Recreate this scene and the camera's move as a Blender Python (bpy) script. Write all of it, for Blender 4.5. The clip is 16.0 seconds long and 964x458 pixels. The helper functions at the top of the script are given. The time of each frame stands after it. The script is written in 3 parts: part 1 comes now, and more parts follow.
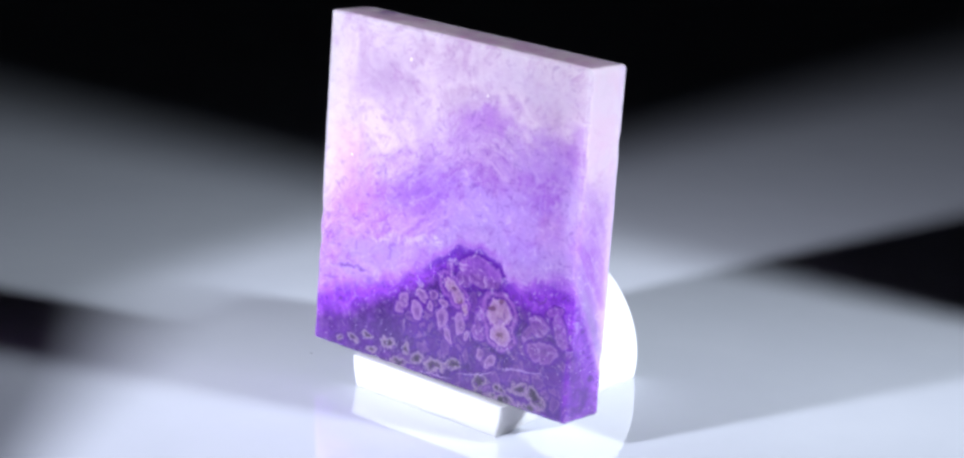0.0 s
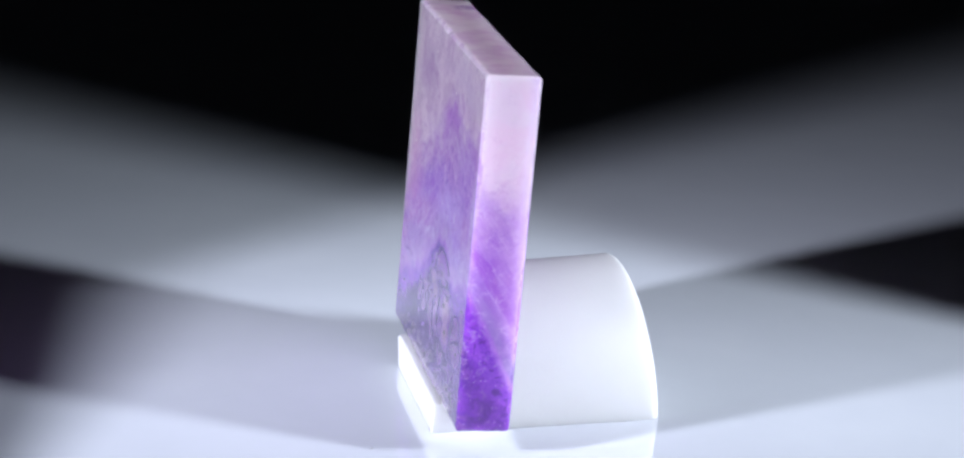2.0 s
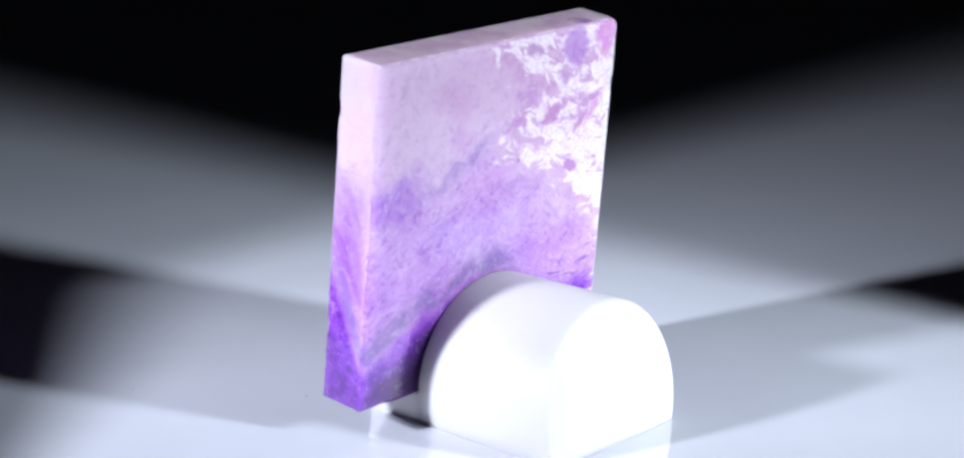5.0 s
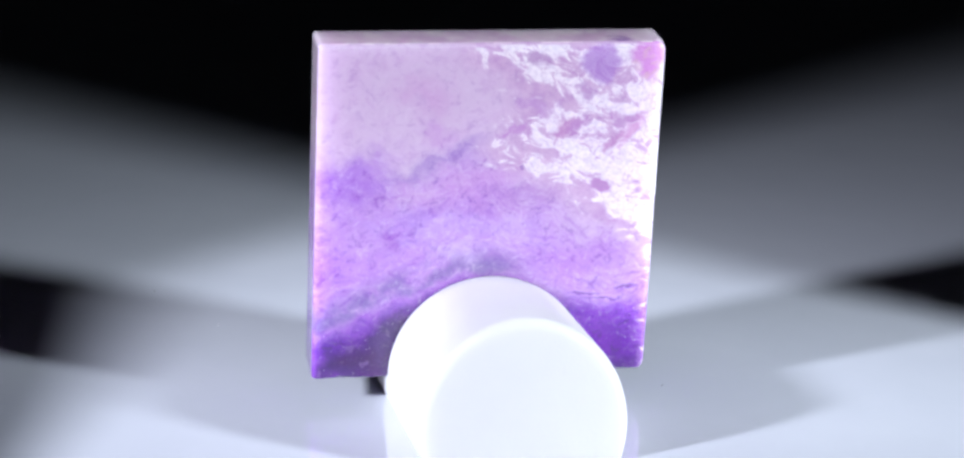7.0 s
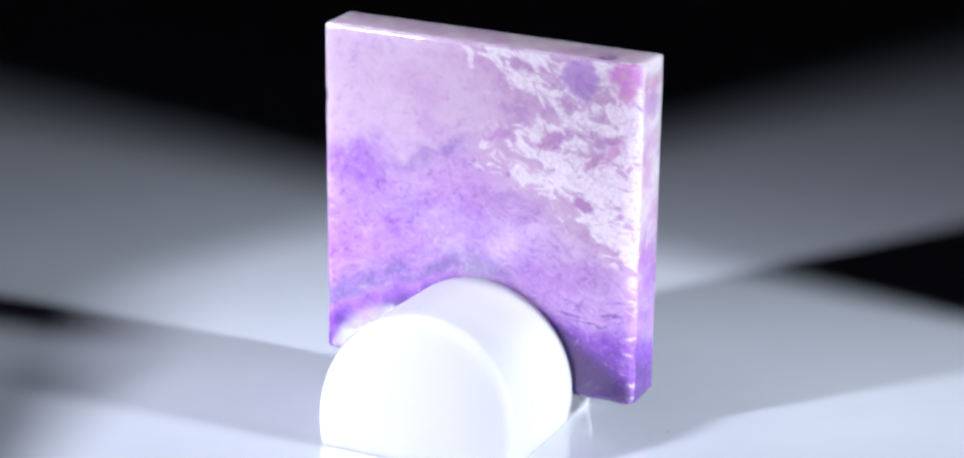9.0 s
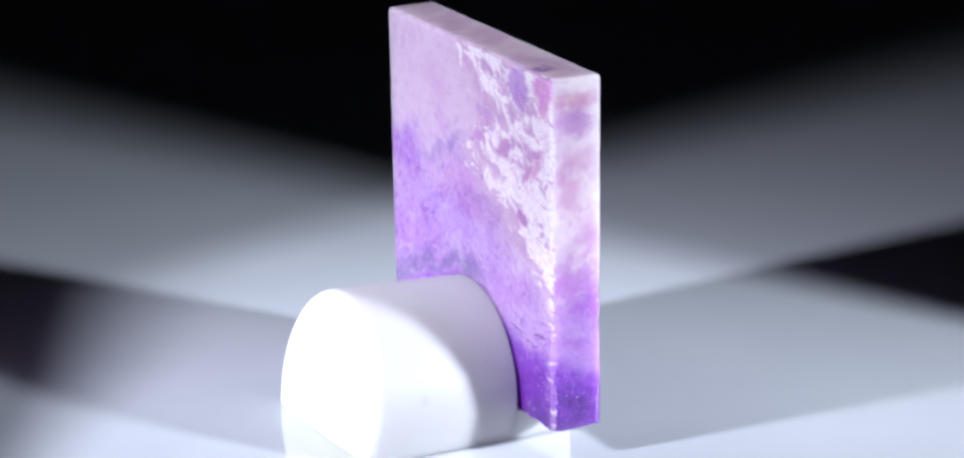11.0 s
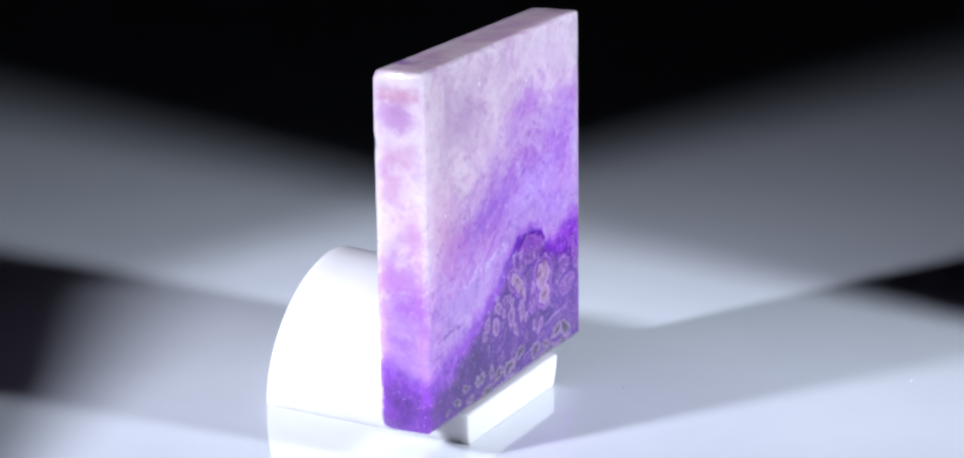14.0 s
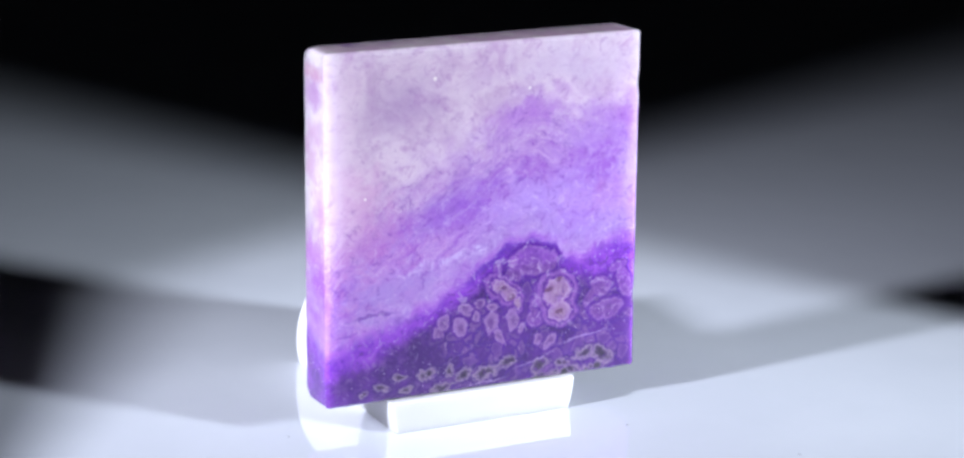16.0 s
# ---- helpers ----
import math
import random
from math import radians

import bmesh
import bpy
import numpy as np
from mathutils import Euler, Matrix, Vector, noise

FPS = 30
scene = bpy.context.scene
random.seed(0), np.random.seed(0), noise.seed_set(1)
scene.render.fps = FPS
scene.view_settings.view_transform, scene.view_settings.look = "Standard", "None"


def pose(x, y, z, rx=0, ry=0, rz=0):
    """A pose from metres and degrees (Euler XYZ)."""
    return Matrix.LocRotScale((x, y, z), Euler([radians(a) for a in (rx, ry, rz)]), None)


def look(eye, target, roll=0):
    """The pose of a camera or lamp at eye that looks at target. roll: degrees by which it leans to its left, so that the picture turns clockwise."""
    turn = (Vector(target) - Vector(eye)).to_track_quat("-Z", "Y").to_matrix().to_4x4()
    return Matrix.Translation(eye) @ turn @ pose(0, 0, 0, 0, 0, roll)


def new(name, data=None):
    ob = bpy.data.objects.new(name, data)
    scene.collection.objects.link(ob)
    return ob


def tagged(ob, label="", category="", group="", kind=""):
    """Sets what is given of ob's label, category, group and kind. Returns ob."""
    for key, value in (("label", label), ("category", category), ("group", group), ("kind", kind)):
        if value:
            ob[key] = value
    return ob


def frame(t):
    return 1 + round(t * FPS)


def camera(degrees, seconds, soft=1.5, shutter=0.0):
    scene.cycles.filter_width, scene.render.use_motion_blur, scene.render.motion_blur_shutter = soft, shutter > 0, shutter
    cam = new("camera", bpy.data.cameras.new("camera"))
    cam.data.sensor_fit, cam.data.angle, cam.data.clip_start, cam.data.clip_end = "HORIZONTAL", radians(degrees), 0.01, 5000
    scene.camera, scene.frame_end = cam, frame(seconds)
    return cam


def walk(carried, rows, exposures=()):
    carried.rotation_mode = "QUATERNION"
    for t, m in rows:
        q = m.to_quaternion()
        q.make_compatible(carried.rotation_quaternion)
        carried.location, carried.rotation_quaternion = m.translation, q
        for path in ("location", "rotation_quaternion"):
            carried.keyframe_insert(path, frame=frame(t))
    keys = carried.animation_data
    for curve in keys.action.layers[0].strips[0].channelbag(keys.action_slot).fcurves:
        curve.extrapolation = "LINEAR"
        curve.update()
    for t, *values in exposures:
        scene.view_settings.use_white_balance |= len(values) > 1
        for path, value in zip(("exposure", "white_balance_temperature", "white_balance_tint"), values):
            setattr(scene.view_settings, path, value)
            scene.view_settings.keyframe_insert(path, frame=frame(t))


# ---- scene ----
# ---- camera: stands still, looks down at the stone ----
cam = camera(22.18, 16.0, soft=2.5)
EYE = (0.0, -0.34193, 0.13226)
AIM = (EYE[0] + 0.002583, EYE[1] + 0.955513, EYE[2] - 0.294938)
walk(cam, [(0.0, look(EYE, AIM, 2.01)), (16.0, look(EYE, AIM, 2.01))])

# ---- light: a dark studio, two soft lamps low at the front sides ----
world = bpy.data.worlds.new("studio_dark")
scene.world = world
world.use_nodes = True
world.node_tree.nodes["Background"].inputs[0].default_value = (0.75, 0.82, 1.0, 1)
world.node_tree.nodes["Background"].inputs[1].default_value = 0.006
scene.view_settings.exposure = 0.0


def studio_lamp(name, eye, target, size, watts, color, spread):
    data = bpy.data.lights.new(name, "AREA")
    data.shape, data.size, data.energy, data.color, data.spread = "DISK", size, watts, color, radians(spread)
    ob = new(name, data)
    ob.matrix_world = look(eye, target)
    return ob


LAMP_R = (0.38, -0.153, 0.160)
LAMP_L = (-0.287, -0.194, 0.158)
studio_lamp("studio_lamp_right", LAMP_R, (0.02, 0.024, 0.0), 0.056, 0.180, (0.80, 0.88, 1.0), 36)
studio_lamp("studio_lamp_left", LAMP_L, (0.0, 0.026, 0.0), 0.032, 0.139, (0.80, 0.85, 1.0), 36)


# ---- node helpers ----
def once(method):
    """Asked twice for the same node, give the first one again."""

    def call(self, *args):
        key = [method]
        for a in args:
            key.append((a.node.name, a.identifier) if isinstance(a, bpy.types.NodeSocket) else a)
        key = tuple(key)
        if key not in self.made:
            self.made[key] = method(self, *args)
        return self.made[key]

    return call


class Net:
    """Short hand for a material's nodes."""

    def __init__(self, name):
        self.made = {}
        self.mat = bpy.data.materials.new(name)
        self.mat.use_nodes = True
        self.tree = self.mat.node_tree
        self.bsdf = self.tree.nodes["Principled BSDF"]
        self.coord = self.node("ShaderNodeTexCoord").outputs["Object"]

    def node(self, kind):
        return self.tree.nodes.new(kind)

    def put(self, socket, value):
        if isinstance(value, bpy.types.NodeSocket):
            self.tree.links.new(value, socket)
        elif isinstance(value, (tuple, list)) and len(value) == 3 and socket.type == "RGBA":
            socket.default_value = (*value, 1)
        else:
            socket.default_value = value

    @once
    def m(self, op, a, b=0.0, c=0.0):
        n = self.node("ShaderNodeMath")
        n.operation = op
        for s, v in zip(n.inputs, (a, b, c)):
            self.put(s, v)
        return n.outputs[0]

    @once
    def step(self, x, lo, hi):
        n = self.node("ShaderNodeMapRange")
        n.interpolation_type, n.clamp = "SMOOTHSTEP", False
        self.put(n.inputs["Value"], x)
        n.inputs["From Min"].default_value, n.inputs["From Max"].default_value = min(lo, hi), max(lo, hi)
        n.inputs["To Min"].default_value, n.inputs["To Max"].default_value = (0, 1) if lo < hi else (1, 0)
        return n.outputs["Result"]

    @once
    def mix(self, f, a, b):
        n = self.node("ShaderNodeMix")
        n.data_type = "RGBA"
        self.put(n.inputs[0], f)
        self.put(n.inputs[6], a)
        self.put(n.inputs[7], b)
        return n.outputs[2]

    @once
    def lerp(self, f, a, b):
        n = self.node("ShaderNodeMix")
        self.put(n.inputs[0], f)
        self.put(n.inputs[2], a)
        self.put(n.inputs[3], b)
        return n.outputs[0]

    @once
    def noise(self, vec, scale, detail=4.0, rough=0.55, distort=0.0):
        n = self.node("ShaderNodeTexNoise")
        self.put(n.inputs["Vector"], vec)
        n.inputs["Scale"].default_value, n.inputs["Detail"].default_value = scale, detail
        n.inputs["Roughness"].default_value, n.inputs["Distortion"].default_value = rough, distort
        return n.outputs["Fac"]

    @once
    def xyz(self, x, y, z):
        n = self.node("ShaderNodeCombineXYZ")
        for s, v in zip(n.inputs, (x, y, z)):
            self.put(s, v)
        return n.outputs[0]

    @once
    def split(self, vec):
        n = self.node("ShaderNodeSeparateXYZ")
        self.put(n.inputs[0], vec)
        return n.outputs

    @once
    def channels(self, color):
        n = self.node("ShaderNodeSeparateColor")
        self.put(n.inputs[0], color)
        return n.outputs

    def ramp(self, x, stops):
        """A smooth curve through (position 0 to 1, value) stops."""
        n = self.node("ShaderNodeValToRGB")
        n.color_ramp.interpolation = "EASE"
        el = n.color_ramp.elements
        while len(el) < len(stops):
            el.new(0.5)
        for e, (p, v) in zip(el, stops):
            e.position, e.color = p, (v, v, v, v)
        self.put(n.inputs[0], x)
        return n.outputs["Alpha"]

    def bump(self, height, strength, distance):
        n = self.node("ShaderNodeBump")
        self.put(n.inputs["Height"], height)
        n.inputs["Strength"].default_value, n.inputs["Distance"].default_value = strength, distance
        self.tree.links.new(n.outputs[0], self.bsdf.inputs["Normal"])

    def set(self, **values):
        for key, v in values.items():
            self.put(self.bsdf.inputs[key.replace("_", " ")], v)


def srgb(r, g, b):
    return tuple(((c / 255 + 0.055) / 1.055) ** 2.4 if c > 10 else c / 255 / 12.92 for c in (r, g, b))


# ---- materials ----
def white_acrylic():
    """Glossy white sheet under the stone, with faint smears."""
    n = Net("white_acrylic")
    smear = n.noise(n.coord, 14, 5, 0.6)
    fine = n.noise(n.coord, 420, 3, 0.6)
    col = n.mix(n.step(smear, 0.35, 0.7), (0.60, 0.62, 0.675), (0.65, 0.67, 0.72))
    n.set(Base_Color=col, Roughness=n.lerp(smear, 0.015, 0.035), IOR=1.49, Specular_IOR_Level=0.6, Coat_Weight=0.6, Coat_Roughness=0.01)
    n.bump(fine, 0.012, 0.0001)
    return n.mat


def stand_plastic():
    """Matt white cast plastic of the display stand."""
    n = Net("stand_plastic")
    big = n.noise(n.coord, 90, 4, 0.6)
    fine = n.noise(n.coord, 1500, 3, 0.6)
    spot = n.step(n.noise(n.coord, 420, 2, 0.5), 0.70, 0.78)
    col = n.mix(big, (0.525, 0.515, 0.52), (0.58, 0.57, 0.575))
    col = n.mix(n.m("MULTIPLY", spot, 0.25), col, (0.51, 0.495, 0.52))
    # small grey scuffs
    for place, size in (((-0.0160, 0.0060, 0.0125), 0.0007), ((-0.0168, 0.0165, 0.0085), 0.0009), ((0.0110, 0.0045, 0.0155), 0.0010), ((-0.0150, 0.0050, 0.0140), 0.0006)):
        off = n.node("ShaderNodeVectorMath")
        off.operation = "DISTANCE"
        n.put(off.inputs[0], n.coord)
        off.inputs[1].default_value = place
        near = n.m("ADD", n.m("DIVIDE", off.outputs["Value"], size), n.m("MULTIPLY_ADD", fine, 1.6, -0.8))
        col = n.mix(n.m("MULTIPLY", n.step(near, 1.3, 0.2), 0.28), col, (0.24, 0.23, 0.26))
    n.set(Base_Color=col, Roughness=n.lerp(big, 0.48, 0.6), IOR=1.47, Subsurface_Weight=0.6, Subsurface_Scale=0.005)
    n.bsdf.inputs["Subsurface Radius"].default_value = (1.0, 0.95, 0.95)
    n.bump(fine, 0.10, 0.0002)
    return n.mat


def dark_paint():
    n = Net("dark_paint")
    n.set(Base_Color=n.mix(n.noise(n.coord, 6, 5), (0.07, 0.07, 0.078), (0.10, 0.10, 0.11)), Roughness=0.9, Specular_IOR_Level=0.2)
    return n.mat


def black_card():
    n = Net("black_card")
    n.set(Base_Color=n.mix(n.noise(n.coord, 60), (0.010, 0.010, 0.011), (0.018, 0.018, 0.02)), Roughness=0.9, Specular_IOR_Level=0.1)
    return n.mat


SIDE = 0.05
DEEP = 0.00771
TALL = 0.05084


def purple_stone(face):
    """Polished banded stone: pale lilac above, violet body, dark foot. Bands run through the slab; each face shows its own marks:
    orbs in the foot of the front, white crust on an upper corner of the back, stains on the sides."""
    n = Net("purple_stone_" + face)
    x, y, z = n.split(n.coord)
    u = n.m("DIVIDE", x, SIDE)
    u01 = n.m("ADD", u, 0.5)
    v = n.m("DIVIDE", z, SIDE)
    w = n.m("MINIMUM", n.m("MAXIMUM", n.m("DIVIDE", y, DEEP), 0.0), 1.0)
    p = n.xyz(u, n.m("MULTIPLY", w, 0.154), v)
    cloud = n.noise(p, 5, 6, 0.6)
    grain = n.noise(p, 22, 6, 0.65)
    fine = n.noise(p, 75, 4, 0.65)
    wob = n.m("ADD", n.m("MULTIPLY_ADD", cloud, 0.16, -0.08), n.m("MULTIPLY_ADD", grain, 0.10, -0.05))
    front = n.step(w, 0.30, 0.02)
    back = n.step(w, 0.35, 0.95)

    def times(*values):
        out = values[0]
        for value in values[1:]:
            out = n.m("MULTIPLY", out, value)
        return out

    # coordinates bent by noise, on which the single marks are laid
    def bent(scale, amount):
        du = n.m("MULTIPLY_ADD", n.noise(p, scale, 4, 0.6), amount, -amount / 2)
        dv = n.m("MULTIPLY_ADD", n.noise(n.xyz(v, u, n.m("ADD", w, 3.0)), scale, 4, 0.6), amount, -amount / 2)
        return n.xyz(n.m("ADD", u, du), 0.0, n.m("ADD", v, dv))

    loose, tight = bent(11, 0.16), bent(17, 0.052)

    def oval(cu, cv, ru, rv, turn=0.0, on=None):
        """Distance from the middle of an oval, 1 on its outline. turn: radians by which its long side rises."""
        mp = n.node("ShaderNodeMapping")
        mp.vector_type = "TEXTURE"
        mp.inputs["Location"].default_value = (cu, 0, cv)
        mp.inputs["Rotation"].default_value = (0, -turn, 0)
        mp.inputs["Scale"].default_value = (ru, 1, rv)
        n.put(mp.inputs["Vector"], on or tight)
        length = n.node("ShaderNodeVectorMath")
        length.operation = "LENGTH"
        n.put(length.inputs[0], mp.outputs[0])
        return length.outputs["Value"]

    def nearest(ovals):
        """Distance from the nearest of several ovals, each a touch pushed aside by those before it."""
        out = None
        for cu, cv, ru, rv, *turn in ovals:
            if out is None:
                out = oval(cu, cv, ru, rv, *turn)
                continue
            push = n.node("ShaderNodeVectorMath")
            push.operation = "SCALE"
            n.put(push.inputs[0], tight)
            n.put(push.inputs["Scale"], n.m("MULTIPLY_ADD", out, 0.0003, 0.999))
            out = n.m("MINIMUM", out, oval(cu, cv, ru, rv, *(turn or [0.0]), push.outputs[0]))
        return n.m("ADD", out, n.m("MULTIPLY_ADD", fine, 0.36, -0.18))

    def rings(col, r, stops, side, amount=1.0):
        """Colour rings over the distance r: (r / 1.6, colour, cover)."""
        r = n.m("DIVIDE", r, 1.6)
        ramp = n.node("ShaderNodeValToRGB")
        el = ramp.color_ramp.elements
        while len(el) < len(stops):
            el.new(0.5)
        for e, (pos, hue, cover) in zip(el, stops):
            e.position, e.color = pos, (*hue, cover)
        n.put(ramp.inputs[0], r)
        return n.mix(times(ramp.outputs["Alpha"], side, amount), col, ramp.outputs["Color"])

    def smear(col, cu, cv, ru, rv, turn, hue, side, amount, soft=0.9, on=None):
        """A stain or patch of edge glow that fades softly out from its middle."""
        r = n.m("ADD", oval(cu, cv, ru, rv, turn, on or loose), n.m("MULTIPLY_ADD", grain, 1.6, -0.8))
        return n.mix(times(n.step(r, 1.0 + soft * 0.5, 1.0 - soft), side, amount), col, hue)

    # edges between the bands, front and back; the sides run from one to the other
    f1 = n.ramp(u01, ((0, 0.46), (0.08, 0.56), (0.2, 0.64), (0.36, 0.71), (0.48, 0.77), (0.59, 0.84), (0.7, 0.84), (0.85, 0.82), (0.95, 0.80), (1, 0.76)))
    b1 = n.ramp(u01, ((0, 0.44), (0.2, 0.46), (0.31, 0.59), (0.43, 0.62), (0.52, 0.72), (0.6, 0.70), (0.7, 0.655), (0.77, 0.64), (0.84, 0.69), (0.92, 0.67), (1, 0.65)))
    v1 = n.lerp(w, f1, b1)
    f3 = n.ramp(u01, ((0, 0.165), (0.12, 0.205), (0.22, 0.235), (0.31, 0.275), (0.43, 0.33), (0.495, 0.38), (0.57, 0.425), (0.645, 0.44), (0.72, 0.415), (0.765, 0.36), (0.82, 0.355), (0.88, 0.39), (0.94, 0.41), (1, 0.395)))
    b3 = n.ramp(u01, ((0, 0.22), (0.14, 0.21), (0.24, 0.225), (0.3, 0.255), (0.45, 0.30), (0.6, 0.295), (0.74, 0.235), (0.83, 0.20), (0.92, 0.16), (1, 0.12)))
    v3 = n.lerp(w, f3, b3)
    f2 = n.ramp(u01, ((0, 0.10), (0.12, 0.13), (0.22, 0.17), (0.315, 0.225), (0.435, 0.27), (0.495, 0.315), (0.575, 0.36), (0.64, 0.38), (0.72, 0.35), (0.78, 0.30), (0.88, 0.29), (1, 0.26)))
    b2 = n.ramp(u01, ((0, 0.16), (0.2, 0.15), (0.3, 0.19), (0.6, 0.25), (0.76, 0.19), (0.9, 0.11), (1, 0.05)))
    v2 = n.lerp(w, f2, b2)
    over1 = n.m("SUBTRACT", n.m("ADD", v, wob), v1)
    over3 = n.m("SUBTRACT", n.m("ADD", v, n.m("MULTIPLY", wob, 0.40)), v3)
    over2 = n.m("SUBTRACT", n.m("ADD", v, n.m("MULTIPLY", wob, 0.55)), v2)
    # layers drawn out along the bands
    rel = n.m("DIVIDE", n.m("SUBTRACT", n.m("ADD", v, n.m("MULTIPLY", wob, 0.4)), v3), n.m("SUBTRACT", v1, v3))
    layer = n.noise(n.xyz(n.m("MULTIPLY", u, 2.6), n.m("MULTIPLY", w, 0.4), n.m("MULTIPLY", rel, 3.4)), 1.0, 7, 0.62, 0.9)
    lines = n.noise(n.xyz(n.m("MULTIPLY", u, 6.0), n.m("MULTIPLY", w, 0.6), n.m("MULTIPLY", rel, 12)), 1.0, 7, 0.68, 0.7)
    wisp = n.noise(p, 6.5, 7, 0.6, 1.6)
    curdle = n.noise(p, 15, 6, 0.66, 1.3)
    crystal = n.noise(p, 34, 6, 0.74, 0.8)
    flow = n.noise(n.xyz(n.m("MULTIPLY", u, 9.0), n.m("MULTIPLY", w, 1.2), n.m("MULTIPLY", rel, 9.0)), 1.0, 7, 0.70, 1.4)

    # pale top: greyish lilac with milky wisps
    pale = n.mix(n.step(wisp, 0.36, 0.62), srgb(210, 190, 222), srgb(230, 218, 238))
    pale = n.mix(times(n.step(curdle, 0.52, 0.68), 0.55), pale, srgb(228, 218, 238))
    pale = n.mix(times(n.step(curdle, 0.47, 0.34), 0.5), pale, srgb(192, 154, 208))
    pale = n.mix(times(n.step(crystal, 0.46, 0.34), 0.30), pale, srgb(186, 146, 204))
    pale = n.mix(times(back, 0.6), pale, n.mix(n.step(wisp, 0.4, 0.62), srgb(214, 196, 226), srgb(202, 178, 216)))
    # violet body
    body = n.mix(n.step(cloud, 0.36, 0.64), srgb(170, 118, 214), srgb(190, 152, 224))
    body = n.mix(times(n.step(layer, 0.50, 0.66), 0.55), body, srgb(186, 158, 234))
    body = n.mix(times(n.step(layer, 0.47, 0.34), 0.55), body, srgb(156, 90, 208))
    body = n.mix(times(n.step(lines, 0.53, 0.68), 0.36), body, srgb(208, 182, 236))
    body = n.mix(times(n.step(lines, 0.46, 0.34), 0.36), body, srgb(136, 86, 200))
    body = n.mix(times(back, 0.45), body, srgb(200, 164, 226))
    streak = 0.2 if face == "side" else 0.5
    body = n.mix(times(n.step(flow, 0.52, 0.64), streak), body, srgb(206, 176, 232))
    body = n.mix(times(n.step(flow, 0.47, 0.35), streak), body, srgb(148, 88, 200))
    body = n.mix(times(n.step(curdle, 0.54, 0.66), 0.35), body, srgb(198, 150, 218))
    pink = times(n.step(n.m("ADD", u01, wob), 0.50, 0.05), n.step(curdle, 0.40, 0.60))
    body = n.mix(times(pink, front, 0.6), body, srgb(196, 140, 214))
    col = n.mix(n.step(n.m("ADD", over1, n.m("MULTIPLY_ADD", flow, 0.6 * streak, -0.3 * streak)), -0.24, 0.10), body, pale)
    # ragged stronger rim along the top of the violet
    rim1 = times(n.step(n.m("ABSOLUTE", n.m("ADD", over1, 0.055)), 0.075, 0.0), n.step(curdle, 0.38, 0.60), n.step(u01, 0.2, 0.6))
    col = n.mix(times(rim1, n.lerp(w, 0.35, 0.25)), col, srgb(172, 112, 224))

    if face == "front":
        # stains of the front, pale edge glow painted in: middle, half sizes, rise, colour, strength
        for cu, cv, ru, rv, turn, hue, amount in (
                (0.37, 0.68, 0.15, 0.11, -0.2, srgb(170, 118, 226), 0.45), (0.45, 0.79, 0.10, 0.05, 0.0, srgb(178, 122, 222), 0.6),
                (0.13, 0.80, 0.14, 0.045, 0.2, srgb(186, 132, 224), 0.6), (0.47, 0.60, 0.04, 0.10, 0.0, srgb(204, 186, 240), 0.7),
                (0.16, 0.55, 0.20, 0.07, 0.2, srgb(184, 158, 240), 0.6), (-0.12, 0.55, 0.20, 0.06, 0.35, srgb(156, 112, 220), 0.5),
                (-0.36, 0.47, 0.12, 0.09, 0.3, srgb(194, 126, 212), 0.5), (-0.40, 0.60, 0.09, 0.10, 0.2, srgb(216, 168, 220), 0.55),
                # the first puts the glow through the left edge into the colour
                (-0.48, 0.82, 0.10, 0.30, 0.0, srgb(238, 230, 244), 0.7), (-0.25, 0.86, 0.14, 0.11, 0.2, srgb(180, 152, 204), 0.45),
                (0.30, 0.93, 0.22, 0.07, -0.1, srgb(218, 208, 236), 0.6), (0.0, 0.92, 0.07, 0.05, 0.3, srgb(184, 150, 208), 0.4),
                (-0.30, 0.33, 0.17, 0.035, 0.2, srgb(172, 150, 222), 0.6), (0.30, 0.47, 0.16, 0.06, 0.0, srgb(182, 152, 238), 0.5)):
            col = smear(col, cu, cv, ru, rv, turn, hue, front, amount)
    # grey lilac veil over the foot, with a milky streak on the front
    veil = times(n.step(over3, 0.0, 0.03), n.step(over3, 0.13, 0.04), n.step(n.noise(p, 8, 5, 0.6, 0.4), 0.30, 0.52))
    col = n.mix(times(veil, n.lerp(w, 0.50, 0.75), n.step(n.m("ADD", u01, n.m("MULTIPLY", front, 0.4)), 0.30, 0.5)), col, n.mix(w, srgb(170, 148, 212), srgb(120, 108, 168)))
    if face == "front":
        for cu, cv, ru, rv, turn in ((-0.11, 0.40, 0.12, 0.018, 0.22), (-0.24, 0.375, 0.08, 0.012, 0.15), (0.0, 0.425, 0.06, 0.016, 0.5)):
            col = smear(col, cu, cv, ru, rv, turn, srgb(206, 190, 240), times(front, n.step(curdle, 0.40, 0.56)), 0.8)
        col = smear(col, -0.36, 0.258, 0.07, 0.006, 0.06, srgb(112, 66, 168), front, 0.7, 0.6, tight)
        col = smear(col, -0.43, 0.212, 0.04, 0.005, 0.1, srgb(130, 80, 186), front, 0.5, 0.6, tight)

    # saturated rim, then the dark foot
    strong = n.mix(n.step(curdle, 0.40, 0.62), srgb(116, 32, 190), srgb(146, 68, 214))
    col = n.mix(times(n.step(over3, 0.035, -0.04), n.lerp(w, 0.92, 0.85)), col, strong)
